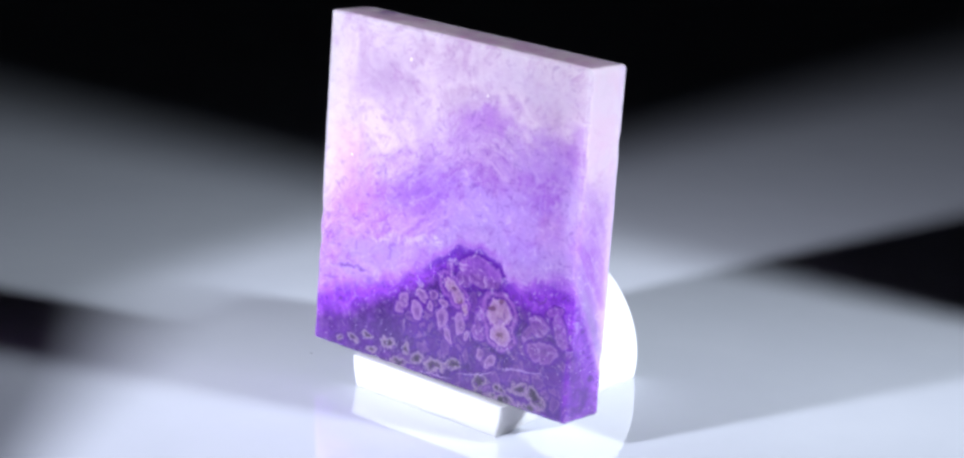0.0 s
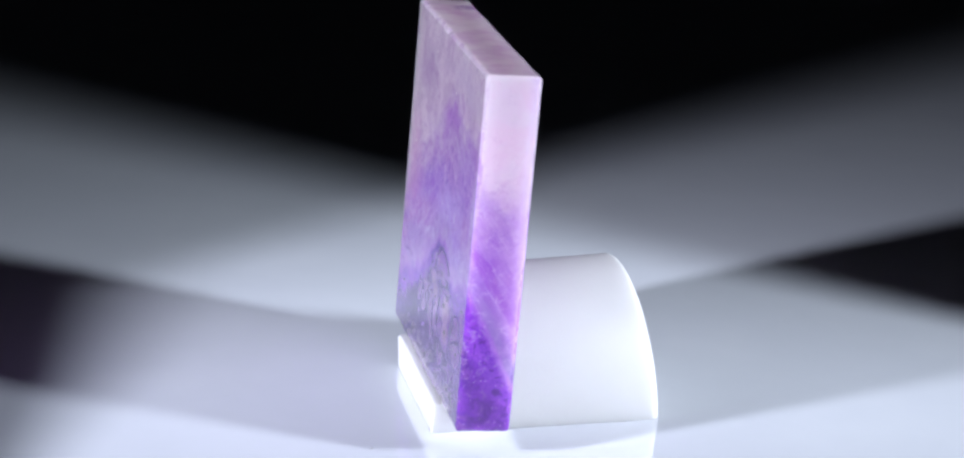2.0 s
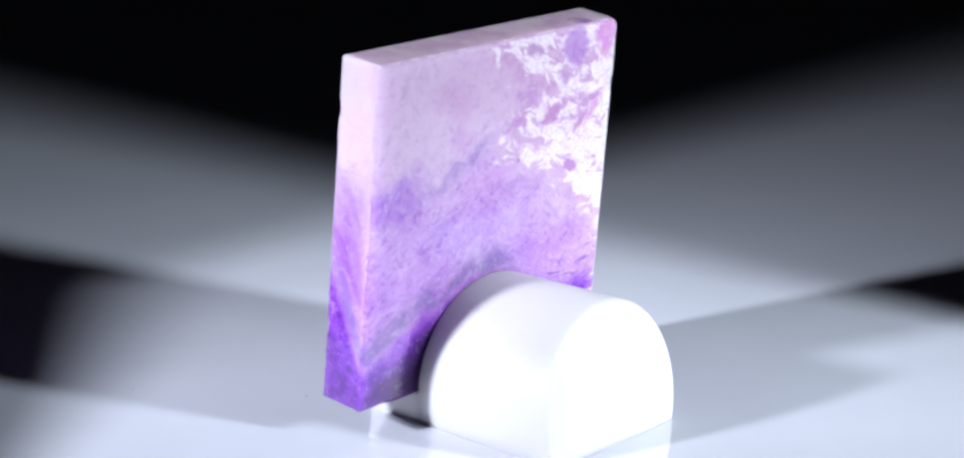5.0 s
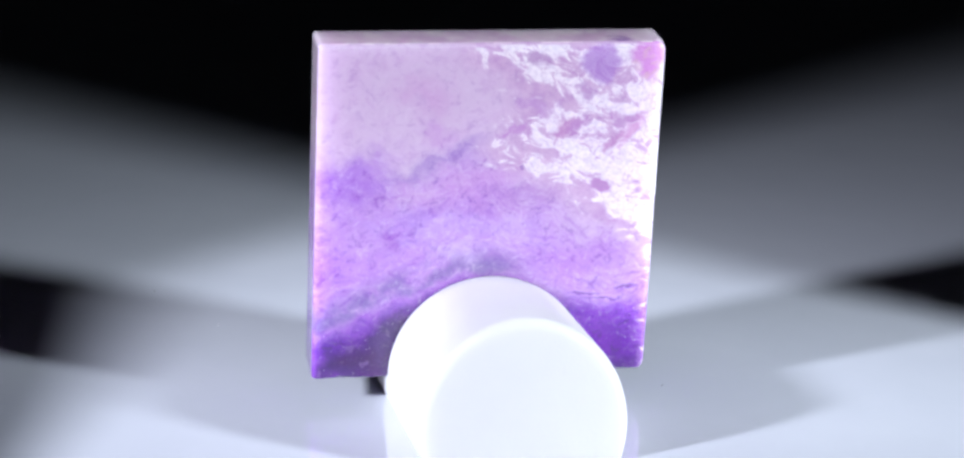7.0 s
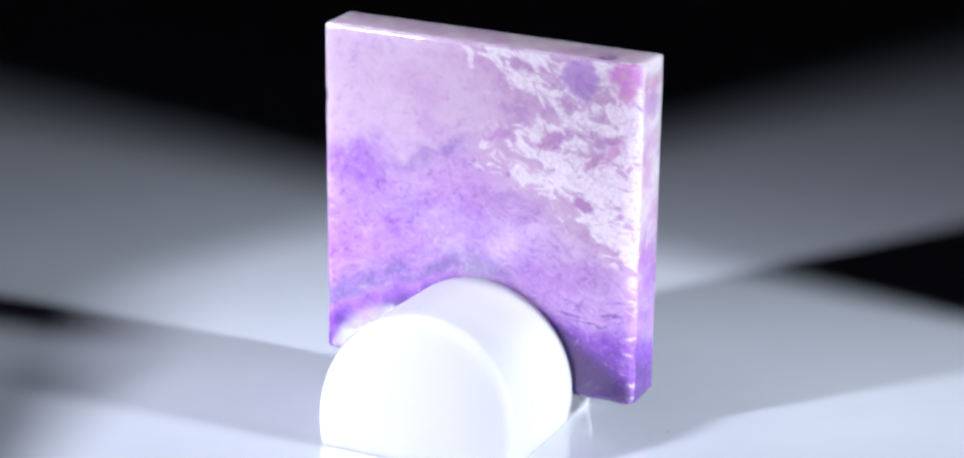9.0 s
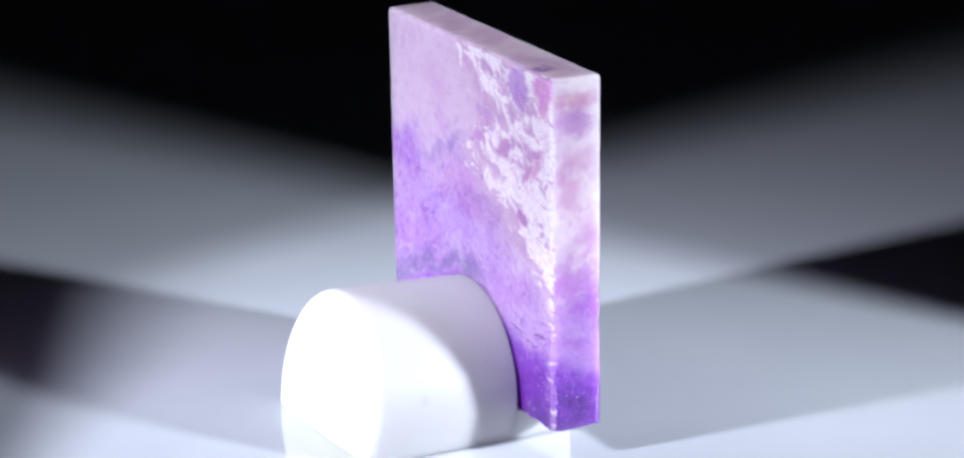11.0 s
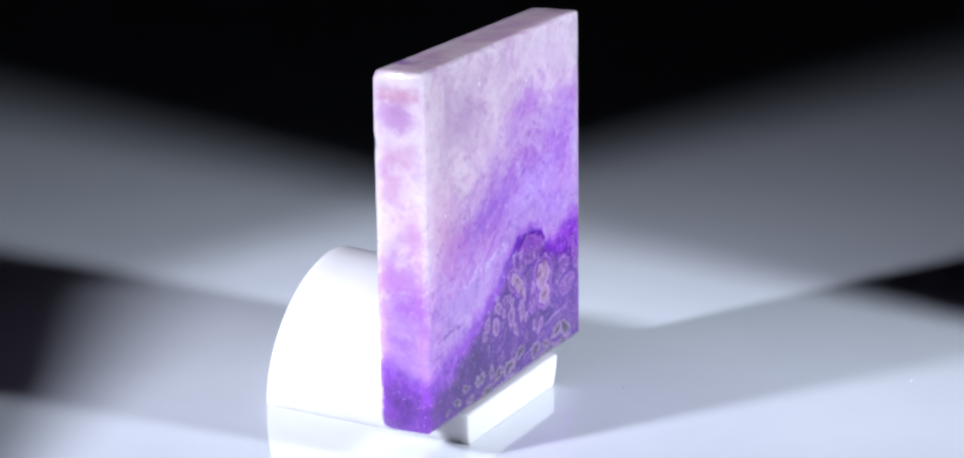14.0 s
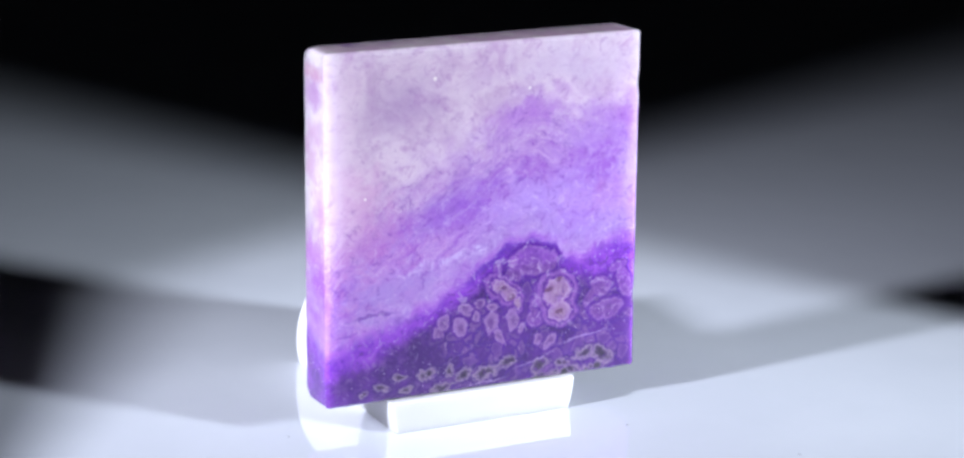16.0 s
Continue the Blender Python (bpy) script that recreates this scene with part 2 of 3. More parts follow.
    foot = n.mix(n.step(cloud, 0.40, 0.60), srgb(56, 24, 104), srgb(88, 38, 142))
    foot = n.mix(times(n.step(curdle, 0.52, 0.64), 0.55), foot, srgb(108, 70, 152))
    foot = n.mix(times(n.step(fine, 0.52, 0.68), 0.35), foot, srgb(44, 18, 84))
    foot = n.mix(times(back, 0.6), foot, n.mix(n.step(cloud, 0.42, 0.58), srgb(78, 28, 128), srgb(112, 40, 176)))
    ends = n.step(n.m("ABSOLUTE", u), 0.470, 0.499)
    foot = n.mix(times(ends, n.lerp(n.step(grain, 0.4, 0.6), 0.35, 0.8)), foot, srgb(122, 54, 186))
    col = n.mix(times(n.step(over2, 0.025, -0.045), 0.92), col, foot)
    # dark violet line along the crown of the arch
    line = times(n.step(n.m("ABSOLUTE", n.m("ADD", over3, 0.018)), 0.022, 0.004), n.step(u01, 0.40, 0.50), n.step(u01, 0.80, 0.74))
    col = n.mix(times(line, front, 0.75), col, srgb(92, 34, 172))

    # small cells that fill the foot between the large ones
    def cells(scale, squash, turn, kind):
        mp = n.node("ShaderNodeMapping")
        mp.inputs["Scale"].default_value = (1, 0.35, squash)
        mp.inputs["Rotation"].default_value = (0, turn, 0)
        n.put(mp.inputs["Vector"], tight)
        vo = n.node("ShaderNodeTexVoronoi")
        vo.feature = kind
        n.put(vo.inputs["Vector"], mp.outputs[0])
        vo.inputs["Scale"].default_value = scale
        return vo.outputs

    mid = times(n.step(over2, -0.005, -0.04), n.step(n.m("ADD", u01, wob), 0.27, 0.40), front)
    wall = n.m("ADD", cells(24, 0.9, 0.3, "DISTANCE_TO_EDGE")["Distance"], n.m("MULTIPLY_ADD", fine, 0.10, -0.05))
    pick = n.channels(cells(24, 0.9, 0.3, "F1")["Color"])
    lump = n.mix(n.step(wall, 0.10, 0.26), srgb(130, 94, 164), srgb(100, 58, 146))
    col = n.mix(times(n.step(wall, 0.05, 0.10), mid, n.step(pick[0], 0.35, 0.5), 0.6), col, lump)
    col = n.mix(times(n.step(wall, 0.06, 0.02), mid, 0.5), col, srgb(78, 32, 150))

    if face == "front":
        # the orbs: middle, half sizes, rise
        lilac = nearest(((0.15, 0.362, 0.085, 0.046, -0.1), (0.093, 0.328, 0.026, 0.022), (0.038, 0.347, 0.018, 0.022), (0.175, 0.275, 0.022, 0.030, -0.5),
                         (0.16, 0.232, 0.014, 0.024), (0.38, 0.262, 0.036, 0.030, -0.3), (0.462, 0.262, 0.030, 0.052, 0.4), (0.405, 0.188, 0.062, 0.030, 0.1),
                         (0.345, 0.228, 0.014, 0.036, -0.3), (0.165, 0.190, 0.034, 0.028), (0.44, 0.315, 0.036, 0.014, 0.3)))
        col = rings(col, lilac, ((0, srgb(136, 92, 172), 0.6), (0.40, srgb(134, 84, 174), 0.6), (0.55, srgb(150, 106, 184), 0.7), (0.62, srgb(96, 32, 160), 0.9), (0.68, srgb(88, 28, 152), 0.8), (0.82, srgb(96, 36, 162), 0.0)), front)
        cream = nearest(((0.232, 0.262, 0.056, 0.052, 0.1), (0.245, 0.200, 0.048, 0.036, 0.2), (0.058, 0.285, 0.058, 0.030, -0.65), (0.102, 0.238, 0.016, 0.020)))
        col = rings(col, cream, ((0, srgb(166, 138, 168), 0.9), (0.34, srgb(156, 122, 170), 0.9), (0.47, srgb(176, 146, 192), 0.92), (0.53, srgb(132, 78, 176), 0.95), (0.58, srgb(80, 24, 142), 0.95), (0.66, srgb(146, 96, 184), 0.85), (0.76, srgb(140, 88, 184), 0.75), (0.83, srgb(84, 26, 148), 0.85), (0.95, srgb(92, 32, 160), 0.0)), front)
        inner = times(n.step(cream, 0.85, 0.6), front)
        col = n.mix(times(inner, n.step(curdle, 0.50, 0.62), 0.7), col, srgb(148, 108, 186))
        col = n.mix(times(n.step(lilac, 0.95, 0.7), front, n.step(crystal, 0.50, 0.60), 0.5), col, srgb(168, 130, 200))
        col = n.mix(times(n.step(lilac, 0.95, 0.7), front, n.step(curdle, 0.48, 0.38), 0.6), col, srgb(120, 66, 172))
        eyes = nearest(((0.200, 0.270, 0.017, 0.010, 0.2), (0.240, 0.298, 0.012, 0.008, 0.2), (0.056, 0.294, 0.013, 0.008, -0.3), (0.084, 0.259, 0.008, 0.009), (0.245, 0.205, 0.014, 0.006, 0.4)))
        col = n.mix(times(n.step(eyes, 1.5, 0.6), front, 0.8), col, srgb(92, 52, 96))
        small = nearest(((0.088, 0.198, 0.018, 0.034, 0.1), (0.020, 0.195, 0.022, 0.036, -0.2), (0.048, 0.150, 0.014, 0.032, 0.5), (-0.081, 0.193, 0.026, 0.028),
                         (-0.137, 0.212, 0.020, 0.032, -0.5), (-0.065, 0.242, 0.022, 0.018), (-0.030, 0.215, 0.016, 0.022), (-0.155, 0.182, 0.018, 0.020),
                         (-0.020, 0.255, 0.022, 0.014, 0.3), (0.018, 0.240, 0.018, 0.014), (0.172, 0.122, 0.016, 0.014), (0.214, 0.110, 0.028, 0.013, 0.8), (0.120, 0.165, 0.014, 0.022)))
        col = rings(col, small, ((0, srgb(108, 74, 134), 0.75), (0.22, srgb(138, 102, 166), 0.75), (0.48, srgb(162, 128, 186), 0.8), (0.58, srgb(116, 64, 168), 0.8), (0.66, srgb(78, 26, 138), 0.75), (0.80, srgb(78, 30, 142), 0.0)), front)
        # grey lumps with dark cores along the base
        base = nearest(((-0.184, 0.064, 0.034, 0.022, 0.2), (-0.114, 0.070, 0.016, 0.026), (-0.074, 0.044, 0.034, 0.020, 0.7), (-0.273, 0.067, 0.028, 0.010, 0.1),
                        (-0.332, 0.043, 0.024, 0.014, -0.2), (-0.253, 0.026, 0.030, 0.013, 0.3), (-0.134, 0.014, 0.040, 0.013, 0.1), (-0.003, 0.044, 0.044, 0.022, 0.3),
                        (0.079, 0.064, 0.034, 0.014, 0.2), (-0.39, 0.03, 0.014, 0.012)))
        far = nearest(((0.183, 0.042, 0.034, 0.022, 0.2), (0.250, 0.046, 0.034, 0.018, 0.2), (0.320, 0.060, 0.036, 0.022, 0.3), (0.388, 0.050, 0.036, 0.022, -0.3), (0.268, 0.012, 0.060, 0.016), (0.358, 0.018, 0.040, 0.013), (0.180, 0.010, 0.030, 0.012)))
        ragged = n.m("ADD", n.m("MULTIPLY_ADD", curdle, 2.0, -1.0), n.m("MULTIPLY_ADD", crystal, 2.4, -1.2))
        for r in (n.m("ADD", base, ragged), n.m("ADD", far, ragged)):
            col = rings(col, r, ((0, srgb(48, 42, 64), 0.9), (0.20, srgb(74, 62, 90), 0.9), (0.36, srgb(122, 106, 138), 0.85), (0.52, srgb(152, 134, 170), 0.85), (0.62, srgb(98, 66, 140), 0.75), (0.70, srgb(54, 26, 104), 0.7), (0.88, srgb(60, 30, 116), 0.0)), front)
        core = times(n.step(far, 0.85, 0.5), n.step(v, 0.045, 0.015), front)
        col = n.mix(times(core, n.step(grain, 0.42, 0.52)), col, srgb(58, 56, 72))
        # healed cracks low on the front
        for cu, cv, ru, rv, turn in ((0.16, 0.060, 0.075, 0.0028, 0.32), (0.0, 0.016, 0.07, 0.0028, 0.14), (0.33, 0.115, 0.09, 0.0028, 0.10)):
            crack = n.m("ADD", oval(cu, cv, ru, rv, turn), n.m("MULTIPLY_ADD", fine, 1.4, -0.7))
            col = n.mix(times(n.step(crack, 1.3, 0.5), front, 0.6), col, srgb(176, 150, 214))
        # three tiny sparkles, painted as white dots
        for cu, cv, size in ((-0.165, 0.925, 0.0055), (0.135, 0.875, 0.004), (-0.38, 0.60, 0.004)):
            r = n.m("SQRT", n.m("ADD", n.m("POWER", n.m("SUBTRACT", u, cu), 2), n.m("POWER", n.m("SUBTRACT", v, cv), 2)))
            col = n.mix(times(n.step(r, size * 1.3, size * 0.8), front), col, srgb(255, 254, 255))

    if face == "back":
        # stains of the back
        for cu, cv, ru, rv, turn, hue, amount in (
                (0.40, 0.60, 0.13, 0.075, 0.1, srgb(166, 112, 218), 0.65), (0.17, 0.660, 0.16, 0.034, -0.42, srgb(160, 130, 204), 0.6),
                (0.05, 0.60, 0.22, 0.06, -0.2, srgb(204, 160, 220), 0.5), (0.10, 0.47, 0.26, 0.05, 0.1, srgb(198, 174, 240), 0.55),
                (-0.30, 0.36, 0.16, 0.06, -0.2, srgb(186, 136, 218), 0.6), (0.10, 0.40, 0.10, 0.04, 0.1, srgb(206, 190, 236), 0.55),
                (0.40, 0.36, 0.10, 0.05, 0.2, srgb(196, 150, 232), 0.5), (-0.12, 0.56, 0.16, 0.03, -0.1, srgb(178, 132, 206), 0.55),
                (0.18, 0.86, 0.09, 0.06, 0.5, srgb(204, 164, 214), 0.5), (0.15, 0.75, 0.05, 0.03, 0.0, srgb(198, 150, 218), 0.45),
                (0.44, 0.10, 0.07, 0.05, -0.3, srgb(108, 40, 180), 0.8), (0.34, 0.05, 0.10, 0.05, 0.2, srgb(84, 32, 104), 0.6),
                (-0.38, 0.12, 0.17, 0.10, 0.0, srgb(132, 48, 198), 0.75)):
            col = smear(col, cu, cv, ru, rv, turn, hue, back, amount)
        for cu, cv, ru in ((-0.36, 0.235, 0.06), (-0.30, 0.250, 0.04), (-0.43, 0.262, 0.03)):
            col = smear(col, cu, cv, ru, 0.005, 0.0, srgb(104, 60, 150), back, 0.6, 0.6, tight)
        hind = times(n.step(n.m("ADD", v, wob), 0.15, 0.08), back, n.step(pick[1], 0.55, 0.7))
        col = n.mix(times(n.step(wall, 0.16, 0.28), hind, 0.55), col, srgb(150, 116, 190))

    if face == "back":
        # white crust on an upper corner of the back, in slanting ragged flakes
        along = n.m("ADD", n.m("MULTIPLY", u, 0.90), n.m("MULTIPLY", v, 0.43))
        across = n.m("SUBTRACT", n.m("MULTIPLY", v, 0.90), n.m("MULTIPLY", u, 0.43))
        slant = n.xyz(along, n.m("MULTIPLY", w, 0.154), n.m("MULTIPLY", across, 1.75))
        flake = n.noise(slant, 12.0, 9, 0.70, 0.8)
        reach = n.ramp(v, ((0.40, 0.0), (0.445, 0.10), (0.50, 0.25), (0.565, 0.31), (0.61, 0.36), (0.66, 0.49), (0.70, 0.53), (0.75, 0.47), (0.86, 0.44), (0.92, 0.50), (0.965, 0.59), (1, 0.60)))
        inside = n.m("SUBTRACT", n.m("ADD", reach, n.m("MULTIPLY", wob, 0.6)), u01)
        zone = n.step(inside, -0.05, 0.20)
        gap = n.step(n.m("ADD", oval(-0.12, 0.868, 0.17, 0.028, 0.36, loose), n.m("MULTIPLY_ADD", grain, 1.6, -0.8)), 1.4, 0.5)
        bias = n.m("SUBTRACT", n.lerp(zone, 0.575, 0.458), n.m("MULTIPLY", n.step(u01, 0.30, 0.02), 0.025))
        bias = n.m("ADD", bias, n.m("MULTIPLY", gap, 0.10))
        crust = n.m("SUBTRACT", flake, bias)
        keep = times(n.step(inside, -0.05, 0.02), n.step(w, 0.15, 0.5), n.step(v, 1.0155, 1.008))
        under = n.mix(n.step(grain, 0.4, 0.62), srgb(210, 182, 216), srgb(194, 158, 206))
        col = n.mix(times(n.step(inside, -0.06, 0.10), back, 0.75), col, under)
        col = n.mix(times(n.step(crust, -0.07, 0.02), keep, 0.5), col, srgb(222, 206, 230))
        solid = times(n.step(crust, -0.015, 0.045), keep)
        col = n.mix(solid, col, n.mix(n.step(fine, 0.35, 0.6), srgb(228, 222, 240), srgb(246, 243, 252)))
        vein = times(n.step(n.m("ABSOLUTE", n.m("SUBTRACT", n.noise(slant, 17, 6, 0.66, 0.7), 0.5)), 0.026, 0.004), keep)
        col = n.mix(times(vein, 0.42), col, srgb(192, 164, 210))
        # plum and pink windows in the crust
        for cu, cv, ru, rv, turn, hue, amount in (
                (-0.222, 0.745, 0.040, 0.028, -0.4, srgb(190, 140, 196), 0.8), (-0.268, 0.765, 0.020, 0.040, 0.5, srgb(188, 146, 204), 0.7),
                (-0.362, 0.712, 0.016, 0.046, 0.5, srgb(192, 144, 198), 0.75), (-0.418, 0.745, 0.026, 0.050, 0.3, srgb(202, 148, 204), 0.75),
                (-0.385, 0.792, 0.034, 0.018, 0.0, srgb(186, 142, 200), 0.75), (-0.060, 0.755, 0.026, 0.014, 0.1, srgb(196, 152, 212), 0.8),
                (-0.135, 0.965, 0.034, 0.020, 0.1, srgb(180, 146, 196), 0.8), (-0.275, 0.872, 0.040, 0.012, 0.5, srgb(190, 156, 208), 0.7),
                (-0.130, 0.830, 0.050, 0.012, 0.3, srgb(196, 160, 214), 0.7), (-0.110, 0.650, 0.014, 0.006, 0.0, srgb(160, 124, 190), 0.8)):
            r = n.m("ADD", oval(cu, cv, ru, rv, turn, loose), n.m("MULTIPLY_ADD", crystal, 3.0, -1.5))
            col = n.mix(times(n.step(r, 1.5, 0.5), back, amount), col, hue)
        plum = nearest(((-0.310, 0.962, 0.058, 0.050, 0.1), (-0.316, 0.930, 0.040, 0.038)))
        col = n.mix(times(n.step(plum, 1.3, 0.75), back, 0.75), col, n.mix(grain, srgb(164, 116, 204), srgb(184, 144, 216)))
        dot = nearest(((-0.330, 0.585, 0.036, 0.020, 0.35),))
        col = n.mix(times(n.step(dot, 1.25, 0.8), back, 0.85), col, srgb(180, 128, 194))
        corner = n.m("ADD", oval(-0.46, 0.975, 0.055, 0.060, 0.0), n.m("MULTIPLY_ADD", grain, 1.6, -0.8))
        col = n.mix(times(n.step(corner, 1.3, 0.6), n.step(w, 0.5, 0.9), 0.75), col, n.mix(n.step(curdle, 0.45, 0.58), srgb(206, 132, 216), srgb(206, 160, 188)))

    if face == "side":
        # the narrow side under the crust: milky, with rose stains, violet below
        left = n.step(u01, 0.014, 0.002)
        milk = times(left, n.step(n.m("ADD", v, n.m("MULTIPLY", wob, 1.2)), 0.42, 0.58))
        col = n.mix(times(milk, 0.9), col, n.mix(n.step(wisp, 0.4, 0.6), srgb(222, 210, 232), srgb(240, 234, 246)))
        rose = n.xyz(w, 0.0, v)
        for cw, cv, rw, rv, hue in ((0.60, 0.90, 0.42, 0.050, srgb(178, 112, 204)), (0.55, 0.955, 0.60, 0.020, srgb(208, 160, 190)), (0.45, 0.78, 0.40, 0.040, srgb(214, 178, 216)),
                                    (0.66, 0.70, 0.28, 0.060, srgb(204, 150, 204)), (0.18, 0.57, 0.34, 0.060, srgb(208, 152, 216)), (0.5, 0.44, 0.60, 0.050, srgb(188, 112, 218)), (0.3, 0.36, 0.60, 0.040, srgb(176, 104, 222))):
            r = n.m("ADD", oval(cw, cv, rw, rv, 0.0, rose), n.m("MULTIPLY_ADD", grain, 3.0, -1.5))
            col = n.mix(times(n.step(r, 1.7, 0.2), left, 0.55), col, hue)
        # the other narrow side: pale above, glow through the back edge painted milky
        right = n.step(u01, 0.986, 0.998)
        col = n.mix(times(right, n.step(n.m("ADD", v, n.m("MULTIPLY", wob, 1.2)), 0.62, 0.80), 0.85), col, n.mix(n.step(wisp, 0.4, 0.6), srgb(232, 222, 240), srgb(232, 214, 236)))
        col = n.mix(times(right, n.step(n.m("ADD", w, n.m("MULTIPLY", wob, 3.0)), 0.72, 1.0), n.step(n.m("ADD", v, wob), 0.12, 0.34), 0.65), col, srgb(214, 190, 240))
        # top face: rosy lilac streaks, their colour lightened to stand in for missing light
        lid = n.step(v, 1.010, 1.0165)
        col = n.mix(times(lid, 0.9), col, n.mix(n.step(n.noise(n.xyz(n.m("MULTIPLY", u, 5.0), n.m("MULTIPLY", w, 0.6), 0.0), 2.0, 4, 0.5, 0.2), 0.35, 0.65), srgb(232, 206, 236), srgb(250, 238, 250)))
        col = smear(col, -0.37, 1.017, 0.035, 0.03, 0.0, srgb(160, 116, 196), times(lid, n.step(w, 0.4, 0.7)), 0.8)

    # sparkle of grains painted as pale dots, most of them in and just over the foot
    vo = n.node("ShaderNodeTexVoronoi")
    n.put(vo.inputs["Vector"], p)
    vo.inputs["Scale"].default_value = 90
    glint = times(n.step(vo.outputs["Distance"], 0.20, 0.08), n.m("GREATER_THAN", n.channels(vo.outputs["Color"])[0], 0.76), n.step(over3, 0.12, 0.0), n.step(curdle, 0.40, 0.52))
    col = n.mix(times(glint, 0.8), col, srgb(222, 204, 250))
    # crystal mottling
    low = n.step(over3, 0.0, -0.04)
    col = n.mix(times(low, n.step(crystal, 0.47, 0.36), 0.55), col, srgb(40, 16, 78))
    col = n.mix(times(low, n.step(crystal, 0.54, 0.66), 0.40), col, srgb(142, 112, 176))
    bare = n.m("SUBTRACT", 1.0, n.m("MULTIPLY", solid, 0.8)) if face == "back" else 0.35 if face == "side" else 1.0
    deep = n.step(over1, 0.08, -0.12)
    col = n.mix(times(n.step(crystal, 0.48, 0.34), n.lerp(deep, 0.14, 0.46), bare), col, srgb(124, 72, 176))
    col = n.mix(times(n.step(crystal, 0.53, 0.66), n.lerp(deep, 0.18, 0.30), n.step(v, 0.05, 0.35)), col, srgb(228, 214, 244))
    tone = n.node("ShaderNodeMix")
    tone.data_type, tone.blend_type = "RGBA", "MULTIPLY"
    tone.inputs[0].default_value = 1.0
    n.put(tone.inputs[6], col)
    tone.inputs[7].default_value = (0.765, 0.70, 0.68, 1)
    col = tone.outputs[2]
    n.set(Base_Color=col, Roughness=n.lerp(grain, 0.015, 0.04), IOR=1.54, Specular_IOR_Level=0.6, Coat_Weight=0.8, Coat_Roughness=0.01, Subsurface_Weight=0.92, Subsurface_Scale=0.011)
    n.bsdf.inputs["Subsurface Radius"].default_value = (1.0, 0.92, 1.0)
    n.bump(n.m("ADD", n.m("MULTIPLY", fine, 0.6), grain), 0.012, 0.0002)
    return n.mat


ACRYLIC, PLASTIC, CARD, STONE, PAINT = white_acrylic(), stand_plastic(), black_card(), [purple_stone(face) for face in ("front", "back", "side")], dark_paint()


# ---- mesh helpers ----
def mesh_of(name, bm, material, smooth=40, flat=5e-5):
    me = bpy.data.meshes.new(name)
    bmesh.ops.recalc_face_normals(bm, faces=bm.faces)
    bm.to_mesh(me)
    bm.free()
    me.materials.append(material)
    me.set_sharp_from_angle(angle=radians(smooth))
    me.polygons.foreach_set("use_smooth", [p.area < flat for p in me.polygons])
    return me


def part(name, bm, material, parent=None, label=""):
    ob = new(name, mesh_of(name, bm, material))
    ob.parent = parent
    return tagged(ob, label)


def box(bm, x0, x1, y0, y1, z0, z1):
    r = bmesh.ops.create_cube(bm, size=1)
    bmesh.ops.scale(bm, vec=(x1 - x0, y1 - y0, z1 - z0), verts=r["verts"])
    bmesh.ops.translate(bm, vec=((x0 + x1) / 2, (y0 + y1) / 2, (z0 + z1) / 2), verts=r["verts"])
    return r["verts"]


# ---- the setting ----
def table_sheet():
    bm = bmesh.new()
    box(bm, -1.3, 1.3, -1.0, 1.6, -0.006, 0.0)
    return tagged(part("floor", bm, ACRYLIC), "plain glossy white acrylic sheet of a turntable", "tabletop", kind="structure")


def dark_wall(name, a, b, high):
    bm = bmesh.new()
    d = Vector((b[0] - a[0], b[1] - a[1], 0))
    verts = box(bm, 0, d.length, -0.02, 0.02, -0.006, high)
    bmesh.ops.transform(bm, matrix=Matrix.Translation((*a, 0)) @ Matrix.Rotation(math.atan2(d.y, d.x), 4, "Z"), verts=verts)
    return tagged(part(name, bm, PAINT), "matt dark grey wall of the dim studio", "wall", kind="structure")


table_sheet()
dark_wall("wall_back", (-1.34, 1.62), (1.34, 1.62), 1.6)
dark_wall("wall_left", (-1.32, -1.02), (-1.32, 1.58), 1.6)
dark_wall("wall_right", (1.32, -1.02), (1.32, 1.58), 1.6)
dark_wall("wall_front", (-1.34, -1.04), (1.34, -1.04), 1.6)

def flag(edge, lamp, back, outline):
    """An upright black card on the table, unseen and added to cut the lamp's beam. outline: (across from the edge,
    height).
    """
    way = Vector((edge[0] - lamp[0], edge[1] - lamp[1], 0)).normalized()
    side = Vector((-way.y, way.x, 0)) * back
    m = Matrix.Translation((edge[0], edge[1], 0)) @ Matrix.Rotation(math.atan2(side.y, side.x), 4, "Z")
    bm = bmesh.new()
    rows = [[bm.verts.new(m @ Vector((a, y, h))) for a, h in outline] for y in (-0.001, 0.001)]
    bm.faces.new(rows[0])
    bm.faces.new(rows[1])
    k = len(outline)
    for i in range(k):
        bm.faces.new((rows[0][i], rows[0][(i + 1) % k], rows[1][(i + 1) % k], rows[1][i]))
    return tagged(part("light_flag", bm, CARD), "upright matt black card standing on the white sheet", "light flag", "light flags")


flag((0.1443, 0.0040), LAMP_R, -1, ((0.28, 0.0004), (0.28, 0.26), (0, 0.26), (0, 0.004), (-0.004, 0.0004)))
flag((-0.1441, -0.0392), LAMP_L, 1, ((0.28, 0.0004), (0.28, 0.26), (0, 0.26), (0, 0.060), (-0.022, 0.049), (-0.046, 0.034), (-0.078, 0.0004)))


# ---- the display stand: a thick white plug with a ledge cut into it ----
R, ZC, UC = 0.01490, 0.00500, -0.0021
